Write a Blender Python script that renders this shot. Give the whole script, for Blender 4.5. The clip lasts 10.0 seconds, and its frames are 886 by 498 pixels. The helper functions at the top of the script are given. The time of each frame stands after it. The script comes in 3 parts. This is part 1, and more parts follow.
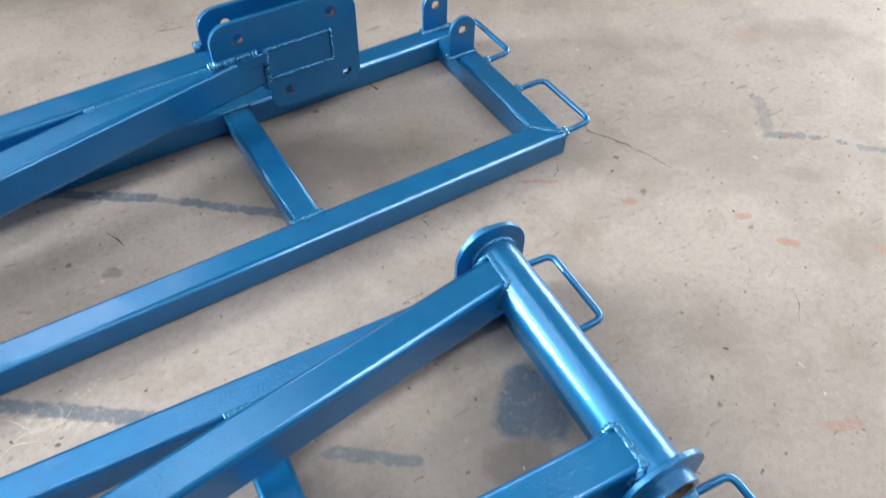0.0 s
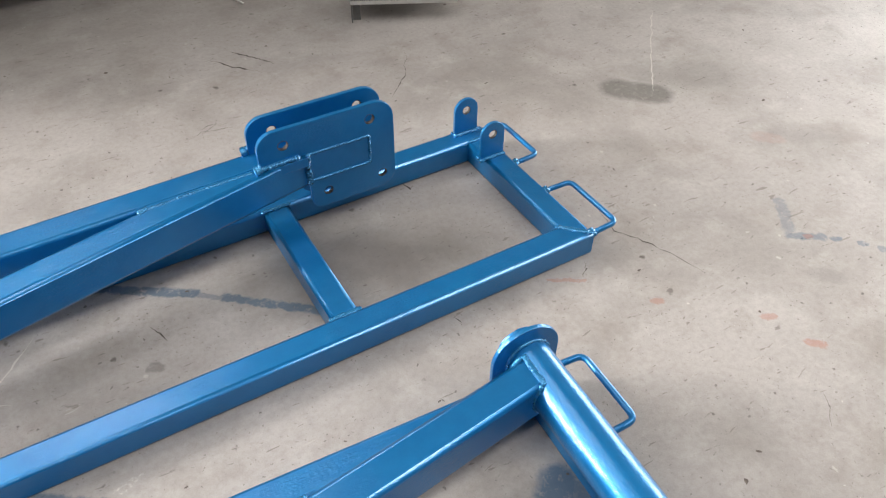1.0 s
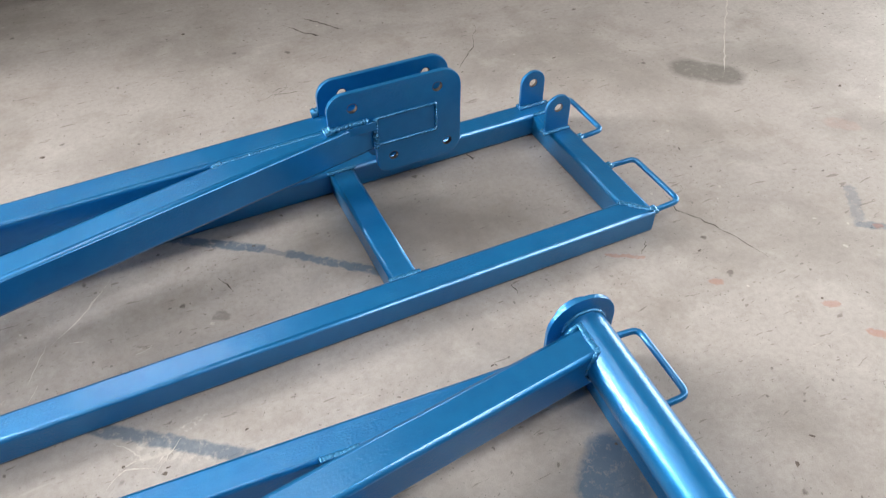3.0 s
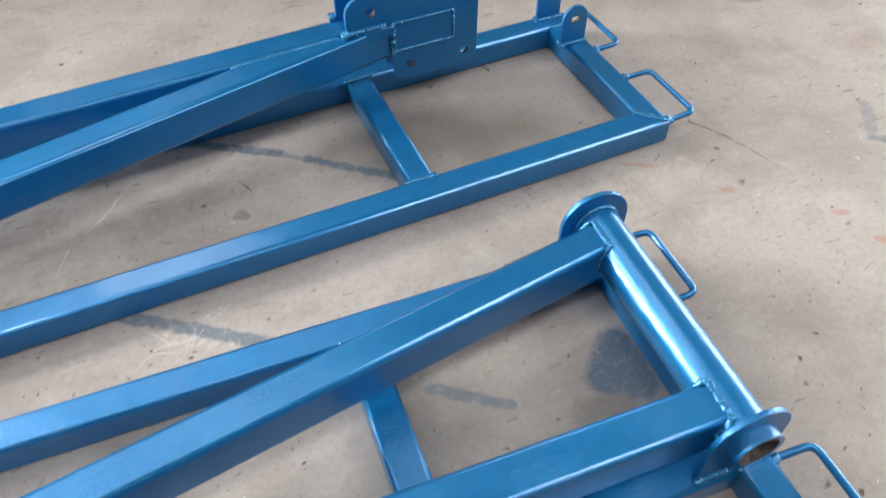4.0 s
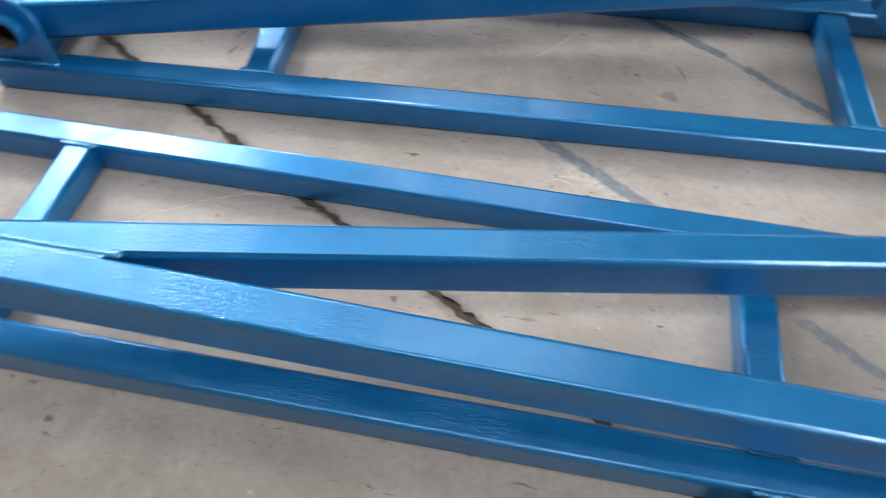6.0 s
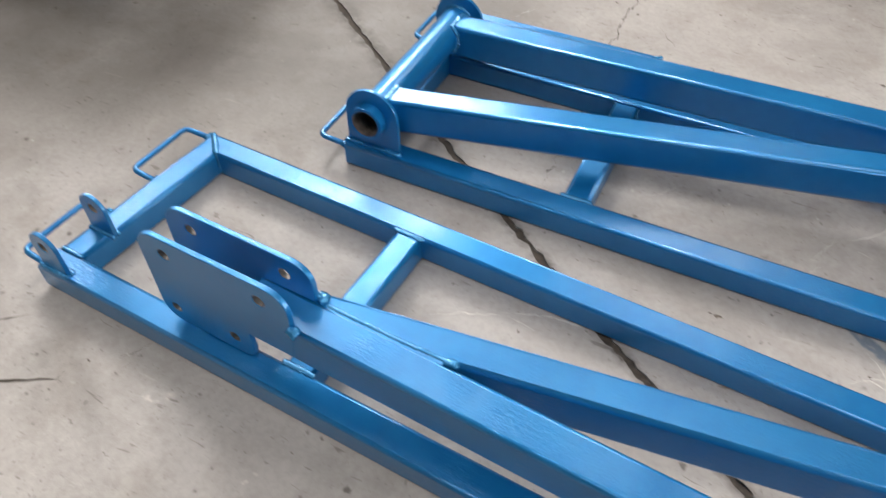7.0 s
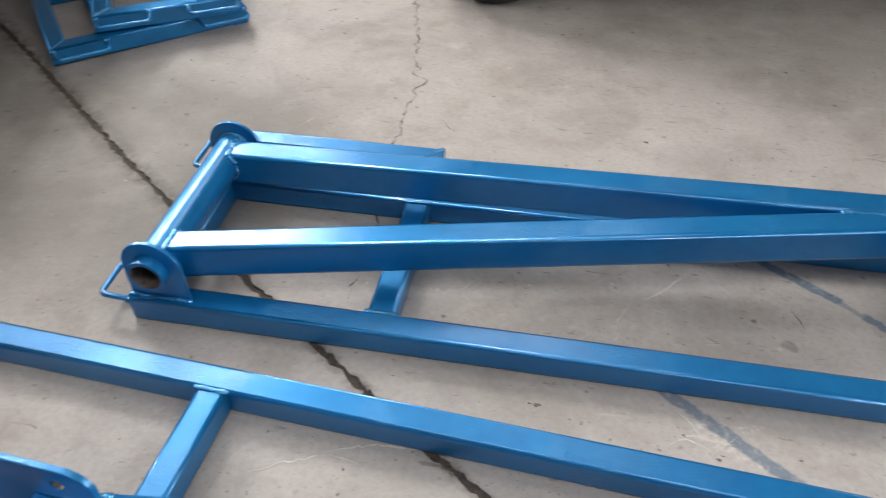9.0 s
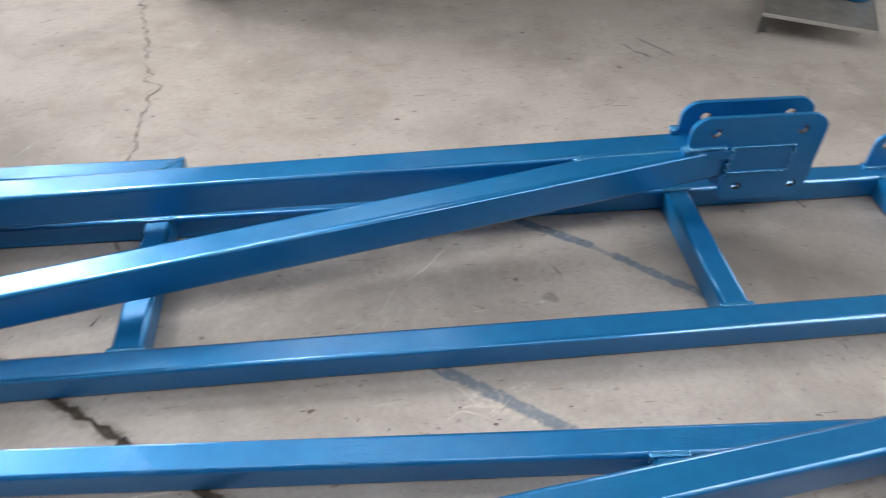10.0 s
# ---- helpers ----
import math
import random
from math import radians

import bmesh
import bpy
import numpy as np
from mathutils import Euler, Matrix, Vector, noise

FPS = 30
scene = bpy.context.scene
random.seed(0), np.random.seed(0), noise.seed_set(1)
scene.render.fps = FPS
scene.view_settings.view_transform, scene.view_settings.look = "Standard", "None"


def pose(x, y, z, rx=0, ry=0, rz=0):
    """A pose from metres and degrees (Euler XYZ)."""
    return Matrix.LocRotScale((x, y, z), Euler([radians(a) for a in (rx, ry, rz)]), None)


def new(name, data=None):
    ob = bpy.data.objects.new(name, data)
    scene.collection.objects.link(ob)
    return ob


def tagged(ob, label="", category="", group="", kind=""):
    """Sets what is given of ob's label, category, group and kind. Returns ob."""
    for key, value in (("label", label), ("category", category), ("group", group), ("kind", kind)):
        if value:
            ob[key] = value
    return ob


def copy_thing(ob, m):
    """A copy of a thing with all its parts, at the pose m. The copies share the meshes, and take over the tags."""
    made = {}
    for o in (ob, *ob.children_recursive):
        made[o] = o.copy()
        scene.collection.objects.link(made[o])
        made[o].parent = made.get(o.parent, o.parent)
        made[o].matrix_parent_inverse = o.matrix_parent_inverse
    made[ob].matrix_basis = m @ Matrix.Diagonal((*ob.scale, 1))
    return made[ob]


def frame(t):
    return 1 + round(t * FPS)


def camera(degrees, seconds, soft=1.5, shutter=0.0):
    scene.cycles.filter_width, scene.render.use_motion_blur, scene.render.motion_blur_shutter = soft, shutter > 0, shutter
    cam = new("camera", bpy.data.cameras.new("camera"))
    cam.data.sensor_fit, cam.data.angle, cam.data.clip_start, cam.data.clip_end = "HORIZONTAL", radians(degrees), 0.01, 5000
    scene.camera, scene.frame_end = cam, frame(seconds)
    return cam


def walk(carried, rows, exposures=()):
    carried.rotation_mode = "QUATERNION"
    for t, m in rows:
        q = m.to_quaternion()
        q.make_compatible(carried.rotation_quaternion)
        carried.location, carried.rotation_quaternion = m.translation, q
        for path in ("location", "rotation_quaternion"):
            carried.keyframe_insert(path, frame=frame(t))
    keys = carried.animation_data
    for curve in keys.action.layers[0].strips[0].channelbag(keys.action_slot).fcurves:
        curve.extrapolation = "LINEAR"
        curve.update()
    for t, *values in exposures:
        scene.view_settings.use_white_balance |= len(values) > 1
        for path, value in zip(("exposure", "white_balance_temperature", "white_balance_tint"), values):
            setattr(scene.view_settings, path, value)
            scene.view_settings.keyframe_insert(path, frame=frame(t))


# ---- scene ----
# ---- camera and walk ----
cam = camera(61.6, 10.0, soft=1.1, shutter=0.4)
ROWS = [
    (0.0, 0.2456, 0.2111, 1.4608, 40.632, -0.796, -31.520),
    (0.5, 0.2118, 0.2320, 1.5139, 44.487, -0.652, -30.944),
    (1.0, 0.1957, 0.2320, 1.5394, 46.794, -0.380, -30.440),
    (1.5, 0.1756, 0.2378, 1.5485, 47.538, -0.341, -29.503),
    (2.0, 0.1645, 0.2340, 1.5447, 47.592, -0.210, -27.660),
    (3.5, 0.1352, 0.1624, 1.5167, 43.425, 0.119, -25.059),
    (4.0, 0.0856, 0.1056, 1.4810, 41.174, 0.040, -24.439),
    (4.5, 0.0388, 0.0291, 1.4127, 38.303, 0.352, -20.594),
    (5.0, -0.0344, -0.0066, 1.3776, 36.846, 0.265, -15.369),
    (5.2, -0.0557, -0.0258, 1.3812, 36.664, 0.856, -11.970),
    (6.3, -0.3743, -0.0480, 1.4325, 37.314, -0.759, 14.618),
    (6.5, -0.4337, -0.0508, 1.4586, 38.761, -0.375, 19.000),
    (7.0, -0.6171, -0.0596, 1.5420, 42.590, 0.446, 26.287),
    (7.5, -0.7222, -0.0540, 1.5743, 45.241, 1.376, 27.015),
    (8.0, -0.7397, -0.0160, 1.5972, 46.424, 1.540, 22.755),
    (8.5, -0.6241, 0.0717, 1.6230, 47.791, 1.649, 17.270),
    (9.0, -0.5271, 0.1278, 1.6126, 47.468, 0.483, 10.519),
    (9.5, -0.4522, 0.1628, 1.5737, 46.621, -0.533, 2.928),
    (10.0, -0.3249, 0.2151, 1.5642, 46.578, -0.894, -6.297),
]
walk(cam, [(t, pose(x, y, z, rx, ry, rz)) for t, x, y, z, rx, ry, rz in ROWS],
     exposures=((0.0, -0.3), (5.0, -0.34), (7.0, -0.37), (8.0, -0.45), (9.0, -0.5), (10.0, -0.48)))

# ---- world and lights ----
world = bpy.data.worlds.new("sky_world")
scene.world = world
world.use_nodes = True
wn = world.node_tree
sky = wn.nodes.new("ShaderNodeTexSky")
sky.sky_type = "NISHITA"
sky.sun_disc = False
sky.sun_elevation, sky.sun_rotation = radians(48), radians(-25)
wn.links.new(sky.outputs[0], wn.nodes["Background"].inputs[0])
wn.nodes["Background"].inputs[1].default_value = 0.1

HALL = dict(x0=-10.0, x1=9.0, y0=-9.0, y1=16.0, z=6.0)
# translucent roof lights, unseen, set from highlights: centre x, y, length x, width y, watts
# the last entry is added fill that brightens the east floor
ROOF_LIGHTS = [(-5.6, 7.8, 2.4, 3.8, 1080), (-0.7, 7.2, 2.4, 1.8, 110), (-2.8, 3.75, 8.0, 1.1, 160), (-0.6, -1.1, 9.0, 1.0, 280), (6.0, -1.6, 4.6, 4.0, 280)]


def roof_lamp(cx, cy, sx, sy, watts):
    data = bpy.data.lights.new("roof_light_lamp", "AREA")
    data.shape, data.size, data.size_y = "RECTANGLE", sx, sy
    data.energy, data.color = watts, (1.0, 0.98, 0.95)
    lamp = new("roof_light_lamp", data)
    lamp.matrix_world = pose(cx, cy, HALL["z"] + 0.06)
    return lamp


for spec in ROOF_LIGHTS:
    roof_lamp(*spec)

# daylight in an unseen west window and an added east fill opening: y from, y to, z from, z to
WINDOW = (6.4, 8.6, 2.2, 5.6)
EAST_FILL = (-0.5, 5.5, 0.0, 3.4)


def wall_lamp(name, x, turn, opening, watts):
    y0, y1, z0, z1 = opening
    data = bpy.data.lights.new(name, "AREA")
    data.shape, data.size, data.size_y = "RECTANGLE", z1 - z0, y1 - y0
    data.energy, data.color = watts, (1.0, 0.98, 0.95)
    lamp = new(name, data)
    lamp.matrix_world = Matrix.Translation((x, (y0 + y1) / 2, (z0 + z1) / 2)) @ pose(0, 0, 0, 0, turn, 0)
    return lamp


wall_lamp("window_lamp", HALL["x0"] - 0.1, -90, WINDOW, 2800)
# added lamp with no known doorway behind it, lifts the eastern floor
wall_lamp("east_fill_lamp", HALL["x1"] + 0.1, 90, EAST_FILL, 800)


# ---- materials ----
def material(name):
    m = bpy.data.materials.new(name)
    m.use_nodes = True
    return m, m.node_tree, m.node_tree.nodes["Principled BSDF"]


def node(nt, kind, **inputs):
    n = nt.nodes.new(kind)
    for key, value in inputs.items():
        sock = n.inputs[int(key[1:])] if key[0] == "i" and key[1:].isdigit() else n.inputs[key]
        if hasattr(value, "is_output"):
            nt.links.new(value, sock)
        else:
            sock.default_value = value
    return n


def calc(nt, op, a, b=0.0, c=0.0, clamp=False):
    n = node(nt, "ShaderNodeMath", i0=a, i1=b, i2=c)
    n.operation, n.use_clamp = op, clamp
    return n.outputs[0]


def blend(nt, fac, a, b):
    n = nt.nodes.new("ShaderNodeMix")
    n.data_type = "RGBA"
    for idx, value in ((0, fac), (6, a), (7, b)):
        if hasattr(value, "is_output"):
            nt.links.new(value, n.inputs[idx])
        else:
            n.inputs[idx].default_value = value
    return n.outputs[2]


def fractal(nt, where, scale, detail=4.0, rough=0.55, distortion=0.0):
    n = node(nt, "ShaderNodeTexNoise", Vector=where, Scale=scale, Detail=detail, Roughness=rough, Distortion=distortion)
    return n.outputs["Fac"]


def span(nt, value, lo, hi, a=0.0, b=1.0):
    n = node(nt, "ShaderNodeMapRange", i0=value, i1=lo, i2=hi, i3=a, i4=b)
    return n.outputs[0]


def bumped(nt, bsdf, height, strength, distance):
    n = node(nt, "ShaderNodeBump", Strength=strength, Distance=distance, Height=height)
    nt.links.new(n.outputs[0], bsdf.inputs["Normal"])


def blue_paint(name, base, light, rough, wrinkle):
    """Brushed-on satin enamel over steel: fine brush wrinkles, slight dust."""
    m, nt, bsdf = material(name)
    co = nt.nodes.new("ShaderNodeTexCoord").outputs["Object"]
    big = fractal(nt, co, 3.5, 3)
    mid = fractal(nt, co, 28, 5, 0.6)
    long = node(nt, "ShaderNodeMapping", Vector=co, Scale=(22.0, 160.0, 160.0)).outputs[0]
    strokes = fractal(nt, long, 1.6, 4, 0.6, 0.6)
    patch = span(nt, fractal(nt, co, 5.0, 2), 0.46, 0.62)
    tone = calc(nt, "ADD", calc(nt, "MULTIPLY", big, 0.5), calc(nt, "MULTIPLY", mid, 0.3))
    nt.links.new(blend(nt, span(nt, tone, 0.25, 0.6), base, light), bsdf.inputs["Base Color"])
    r = calc(nt, "ADD", calc(nt, "MULTIPLY", mid, 0.16), rough - 0.08)
    nt.links.new(r, bsdf.inputs["Roughness"])
    bsdf.inputs["Specular IOR Level"].default_value = 0.4
    bsdf.inputs["Specular Tint"].default_value = (0.65, 0.88, 1.0, 1)
    bsdf.inputs["Metallic"].default_value = 0.5
    bsdf.inputs["Coat Weight"].default_value = 0.85
    bsdf.inputs["Coat Roughness"].default_value = 0.13
    h = calc(nt, "MULTIPLY", strokes, calc(nt, "ADD", calc(nt, "MULTIPLY", patch, 0.8), 0.2))
    peel = node(nt, "ShaderNodeTexVoronoi", Vector=co, Scale=150.0, Randomness=1.0)
    peel.feature = "SMOOTH_F1"
    h = calc(nt, "ADD", h, calc(nt, "MULTIPLY", peel.outputs["Distance"], calc(nt, "MULTIPLY", patch, 0.55)))
    h = calc(nt, "ADD", h, calc(nt, "MULTIPLY", fractal(nt, co, 170, 3), 0.3))
    bumped(nt, bsdf, h, wrinkle, 0.0017)
    nt.links.new(bsdf.inputs["Normal"].links[0].from_socket, bsdf.inputs["Coat Normal"])
    return m


BLUE = blue_paint("blue_enamel", (0.004, 0.146, 0.385, 1), (0.008, 0.205, 0.485, 1), 0.35, 0.7)
# same enamel coloured lighter, so the beads' glint is partly painted in
WELD = blue_paint("blue_enamel_on_weld", (0.008, 0.18, 0.43, 1), (0.05, 0.3, 0.57, 1), 0.22, 0.9)


def bare_steel():
    m, nt, bsdf = material("rusty_bare_steel")
    co = nt.nodes.new("ShaderNodeTexCoord").outputs["Object"]
    n = fractal(nt, co, 60, 6, 0.65)
    nt.links.new(blend(nt, span(nt, n, 0.35, 0.65), (0.06, 0.05, 0.047, 1), (0.2, 0.165, 0.15, 1)), bsdf.inputs["Base Color"])
    bsdf.inputs["Roughness"].default_value = 0.6
    bsdf.inputs["Metallic"].default_value = 0.5
    bumped(nt, bsdf, n, 0.4, 0.002)
    return m


RUST = bare_steel()

# floor stains and some painted shade: x0, y0, x1, y1, half-width, strength
BLUE_MARKS = [(0.30, 1.86, 0.42, 1.755, 0.011, 0.5), (0.08, 2.0, 0.33, 1.835, 0.017, 0.9), (0.40, 1.775, 0.63, 1.58, 0.015, 0.85), (-0.20, 1.42, 0.12, 1.185, 0.02, 0.8),
              (0.42, 0.915, 0.565, 0.80, 0.016, 0.6), (0.80, 0.775, 0.87, 0.84, 0.05, 0.95), (0.86, 0.73, 0.88, 0.81, 0.05, 0.85),
              (2.10, 1.285, 2.0, 1.155, 0.02, 0.4), (2.0, 1.15, 2.08, 1.10, 0.016, 0.6), (2.10, 1.078, 2.115, 1.068, 0.012, 0.7),
              (2.155, 1.022, 2.168, 1.012, 0.011, 0.6), (2.19, 0.972, 2.30, 0.875, 0.013, 0.5)]
RED_MARKS = [(1.235, 1.375, 1.32, 1.32, 0.007, 0.55), (1.44, 1.158, 1.462, 1.146, 0.011, 0.55), (1.665, 0.962, 1.69, 0.945, 0.011, 0.55),
             (1.70, 0.83, 1.725, 0.81, 0.014, 0.65), (1.375, 0.405, 1.43, 0.385, 0.015, 0.4), (2.33, 1.58, 2.37, 1.54, 0.035, 0.2),
             (2.04, 1.125, 2.05, 1.12, 0.012, 0.5), (1.9, 0.68, 1.93, 0.66, 0.02, 0.35)]
DARK_MARKS = [(2.10, 2.09, 2.20, 1.99, 0.075, 0.65), (2.3, 2.12, 2.48, 2.0, 0.12, 0.18), (0.16, 1.63, 0.175, 1.62, 0.017, 0.45),
              (1.93, 1.0, 1.97, 0.96, 0.03, 0.14), (0.72, 0.70, 0.78, 0.68, 0.05, 0.35)]
JOINT = [(-10.0, 8.4), (-6.0, 5.2), (-2.95, 2.815), (-2.15, 2.165), (-1.466, 1.635), (-0.75, 1.113), (-0.27, 0.796), (0.135, 0.507), (0.6, 0.17), (3.0, -1.5), (9.0, -5.6)]
JOINT_DIRT = [(a[0], a[1], b[0], b[1], w, 0.9) for a, b, w in zip(JOINT[1:7], JOINT[2:8], (0.06, 0.05, 0.045, 0.026, 0.023, 0.022))]
# real dirt patches, plus shade near frames and vehicle put into the colour
GRIME_AND_SHADE = [(0.38, 0.84, 0.85, 0.68, 0.17, 0.38), (0.4, 0.45, 0.8, 0.34, 0.1, 0.38), (-3.0, 1.55, -1.85, 1.95, 0.45, 0.6), (-2.3, 2.5, -1.7, 2.2, 0.25, 0.4), (0.66, 1.82, 0.98, 1.6, 0.17, 0.62), (-3.2, 1.72, -2.98, 1.84, 0.075, 0.6), (-2.86, 1.84, -2.62, 1.7, 0.09, 0.55), (-4.2, 2.1, -2.6, 1.7, 0.4, 0.55), (-3.1, 2.7, -2.3, 2.2, 0.35, 0.7), (-2.5, 2.75, -1.7, 2.35, 0.3, 0.6), (-0.4, 3.7, 1.0, 3.6, 0.35, 0.3)]
PALE_MARKS = [(-0.09, 1.30, 0.03, 1.24, 0.03, 0.45), (0.0, 1.32, 0.06, 1.33, 0.008, 0.7), (0.741, 0.409, 0.745, 0.412, 0.016, 0.8), (0.70, 0.33, 0.765, 0.46, 0.005, 0.5), (-2.07, 0.28, -2.055, 0.29, 0.014, 0.8), (-1.67, 0.47, -1.63, 0.49, 0.014, 0.6)]


def concrete():
    m, nt, bsdf = material("worn_concrete")
    co = nt.nodes.new("ShaderNodeTexCoord").outputs["Object"]
    broad = fractal(nt, co, 0.7, 4, 0.6)
    mid = fractal(nt, co, 4.5, 8, 0.66)
    blot = fractal(nt, co, 1.9, 8, 0.62, 0.4)
    fine = fractal(nt, co, 55, 6, 0.7)
    grit = fractal(nt, co, 330, 3, 0.7)
    col = blend(nt, span(nt, broad, 0.3, 0.7), (0.36, 0.325, 0.3, 1), (0.46, 0.424, 0.394, 1))
    col = blend(nt, span(nt, blot, 0.46, 0.68, 0.0, 0.7), col, (0.225, 0.2, 0.182, 1))
    col = blend(nt, span(nt, mid, 0.53, 0.72, 0.0, 0.6), col, (0.25, 0.21, 0.178, 1))
    col = blend(nt, span(nt, mid, 0.28, 0.45, 0.5, 0.0), col, (0.54, 0.505, 0.47, 1))
    col = blend(nt, span(nt, fine, 0.42, 0.72, 0.0, 0.34), col, (0.2, 0.172, 0.15, 1))
    col = blend(nt, span(nt, grit, 0.3, 0.7, 0.09, 0.0), col, (0.6, 0.57, 0.53, 1))
    col = blend(nt, span(nt, grit, 0.52, 0.72, 0.0, 0.15), col, (0.14, 0.12, 0.105, 1))
    pits = calc(nt, "MULTIPLY", span(nt, fractal(nt, co, 95, 2, 0.5), 0.66, 0.71), span(nt, fractal(nt, co, 3.3, 4, 0.6), 0.47, 0.58))
    col = blend(nt, calc(nt, "MULTIPLY", pits, 0.6), col, (0.12, 0.1, 0.085, 1))
    for turn, cut in ((0.35, 0.685), (-0.9, 0.695), (1.4, 0.70)):
        dash = node(nt, "ShaderNodeMapping", Vector=co, Rotation=(0, 0, turn), Scale=(9.0, 42.0, 1.0)).outputs[0]
        lines = calc(nt, "MULTIPLY", span(nt, fractal(nt, dash, 1.3, 3, 0.55, 0.5), cut, cut + 0.03), 0.6)
        col = blend(nt, lines, col, (0.15, 0.125, 0.105, 1))
    wob = nt.nodes.new("ShaderNodeVectorMath")
    wob.operation = "MULTIPLY_ADD"
    wn_ = node(nt, "ShaderNodeTexNoise", Vector=co, Scale=38.0, Detail=4.0, Roughness=0.6)
    nt.links.new(wn_.outputs["Color"], wob.inputs[0])
    wob.inputs[1].default_value = (0.03, 0.03, 0.0)
    nt.links.new(co, wob.inputs[2])
    sep = node(nt, "ShaderNodeSeparateXYZ", Vector=wob.outputs[0])
    px, py = sep.outputs[0], sep.outputs[1]
    patchy = span(nt, fractal(nt, co, 42, 5, 0.75), 0.3, 0.47)
    off = 0.015

    def stroke(x0, y0, x1, y1, half, strength, inner, outer):
        dx, dy = x1 - x0, y1 - y0
        n2 = dx * dx + dy * dy + 1e-9
        ax, ay = calc(nt, "SUBTRACT", px, x0 + off), calc(nt, "SUBTRACT", py, y0 + off)
        k = calc(nt, "ADD", calc(nt, "MULTIPLY", ax, dx / n2), calc(nt, "MULTIPLY", ay, dy / n2), clamp=True)
        ex = calc(nt, "SUBTRACT", ax, calc(nt, "MULTIPLY", k, dx))
        ey = calc(nt, "SUBTRACT", ay, calc(nt, "MULTIPLY", k, dy))
        d = calc(nt, "SQRT", calc(nt, "ADD", calc(nt, "MULTIPLY", ex, ex), calc(nt, "MULTIPLY", ey, ey)))
        return calc(nt, "MULTIPLY", span(nt, d, half * inner, half * outer, 1.0, 0.0), strength)

    def marks(rows, inner=0.7, outer=1.15):
        total = None
        for row in rows:
            s = stroke(*row, inner, outer)
            total = s if total is None else calc(nt, "MAXIMUM", total, s)
        return total

    # oily dark specks and rubbed marks at two sizes
    for scale, thr, amount in ((9.0, 0.1, 0.75), (27.0, 0.13, 0.7), (70.0, 0.15, 0.6)):
        v = node(nt, "ShaderNodeTexVoronoi", Vector=wob.outputs[0], Scale=scale, Randomness=1.0)
        rare = span(nt, node(nt, "ShaderNodeSeparateColor", Color=v.outputs["Color"]).outputs[0], 0.66, 0.7)
        speck = calc(nt, "MULTIPLY", span(nt, v.outputs["Distance"], thr * 0.5, thr, amount, 0.0), rare)
        col = blend(nt, speck, col, (0.085, 0.07, 0.058, 1))
    v = node(nt, "ShaderNodeTexVoronoi", Vector=wob.outputs[0], Scale=16.0, Randomness=1.0)
    rare = span(nt, node(nt, "ShaderNodeSeparateColor", Color=v.outputs["Color"]).outputs[1], 0.8, 0.84)
    col = blend(nt, calc(nt, "MULTIPLY", span(nt, v.outputs["Distance"], 0.05, 0.1, 0.5, 0.0), rare), col, (0.62, 0.58, 0.52, 1))
    # fine pale scratches
    sc = node(nt, "ShaderNodeMapping", Vector=co, Rotation=(0, 0, 0.62), Scale=(2.2, 26.0, 1.0)).outputs[0]
    scr = calc(nt, "MULTIPLY", span(nt, fractal(nt, sc, 2.0, 3, 0.5), 0.69, 0.73), span(nt, fractal(nt, co, 3.0, 2), 0.5, 0.6, 0.0, 0.5))
    col = blend(nt, scr, col, (0.55, 0.5, 0.44, 1))
    # dirt and painted shade darken the concrete together, broken up by noise
    soft_blotch = span(nt, fractal(nt, co, 2.6, 5, 0.6), 0.2, 0.5, 0.3, 1.0)
    col = blend(nt, calc(nt, "MULTIPLY", marks(GRIME_AND_SHADE, 0.35, 1.6), soft_blotch), col, (0.13, 0.113, 0.1, 1))
    worn = span(nt, fractal(nt, co, 17, 5, 0.7), 0.35, 0.62)
    col = blend(nt, calc(nt, "MULTIPLY", marks(JOINT_DIRT, 0.3, 1.3), worn), col, (0.085, 0.07, 0.058, 1))
    col = blend(nt, calc(nt, "MULTIPLY", marks(DARK_MARKS), calc(nt, "ADD", calc(nt, "MULTIPLY", patchy, 0.5), 0.5)), col, (0.09, 0.085, 0.072, 1))
    col = blend(nt, calc(nt, "MULTIPLY", marks(PALE_MARKS), span(nt, fractal(nt, co, 45, 4), 0.48, 0.6)), col, (0.66, 0.61, 0.55, 1))
    col = blend(nt, calc(nt, "MULTIPLY", marks(BLUE_MARKS), calc(nt, "MULTIPLY", patchy, 0.82)), col, (0.05, 0.11, 0.175, 1))
    col = blend(nt, calc(nt, "MULTIPLY", marks(RED_MARKS), calc(nt, "MULTIPLY", patchy, 0.75)), col, (0.4, 0.15, 0.085, 1))
    nt.links.new(col, bsdf.inputs["Base Color"])
    nt.links.new(calc(nt, "ADD", calc(nt, "MULTIPLY", mid, 0.3), 0.38), bsdf.inputs["Roughness"])
    bsdf.inputs["Specular IOR Level"].default_value = 0.35
    h = calc(nt, "ADD", calc(nt, "MULTIPLY", fine, 0.6), calc(nt, "MULTIPLY", grit, 0.25))
    h = calc(nt, "SUBTRACT", h, calc(nt, "MULTIPLY", pits, 0.5))
    bumped(nt, bsdf, calc(nt, "ADD", h, calc(nt, "MULTIPLY", mid, 0.8)), 0.45, 0.004)
    return m


CONCRETE = concrete()


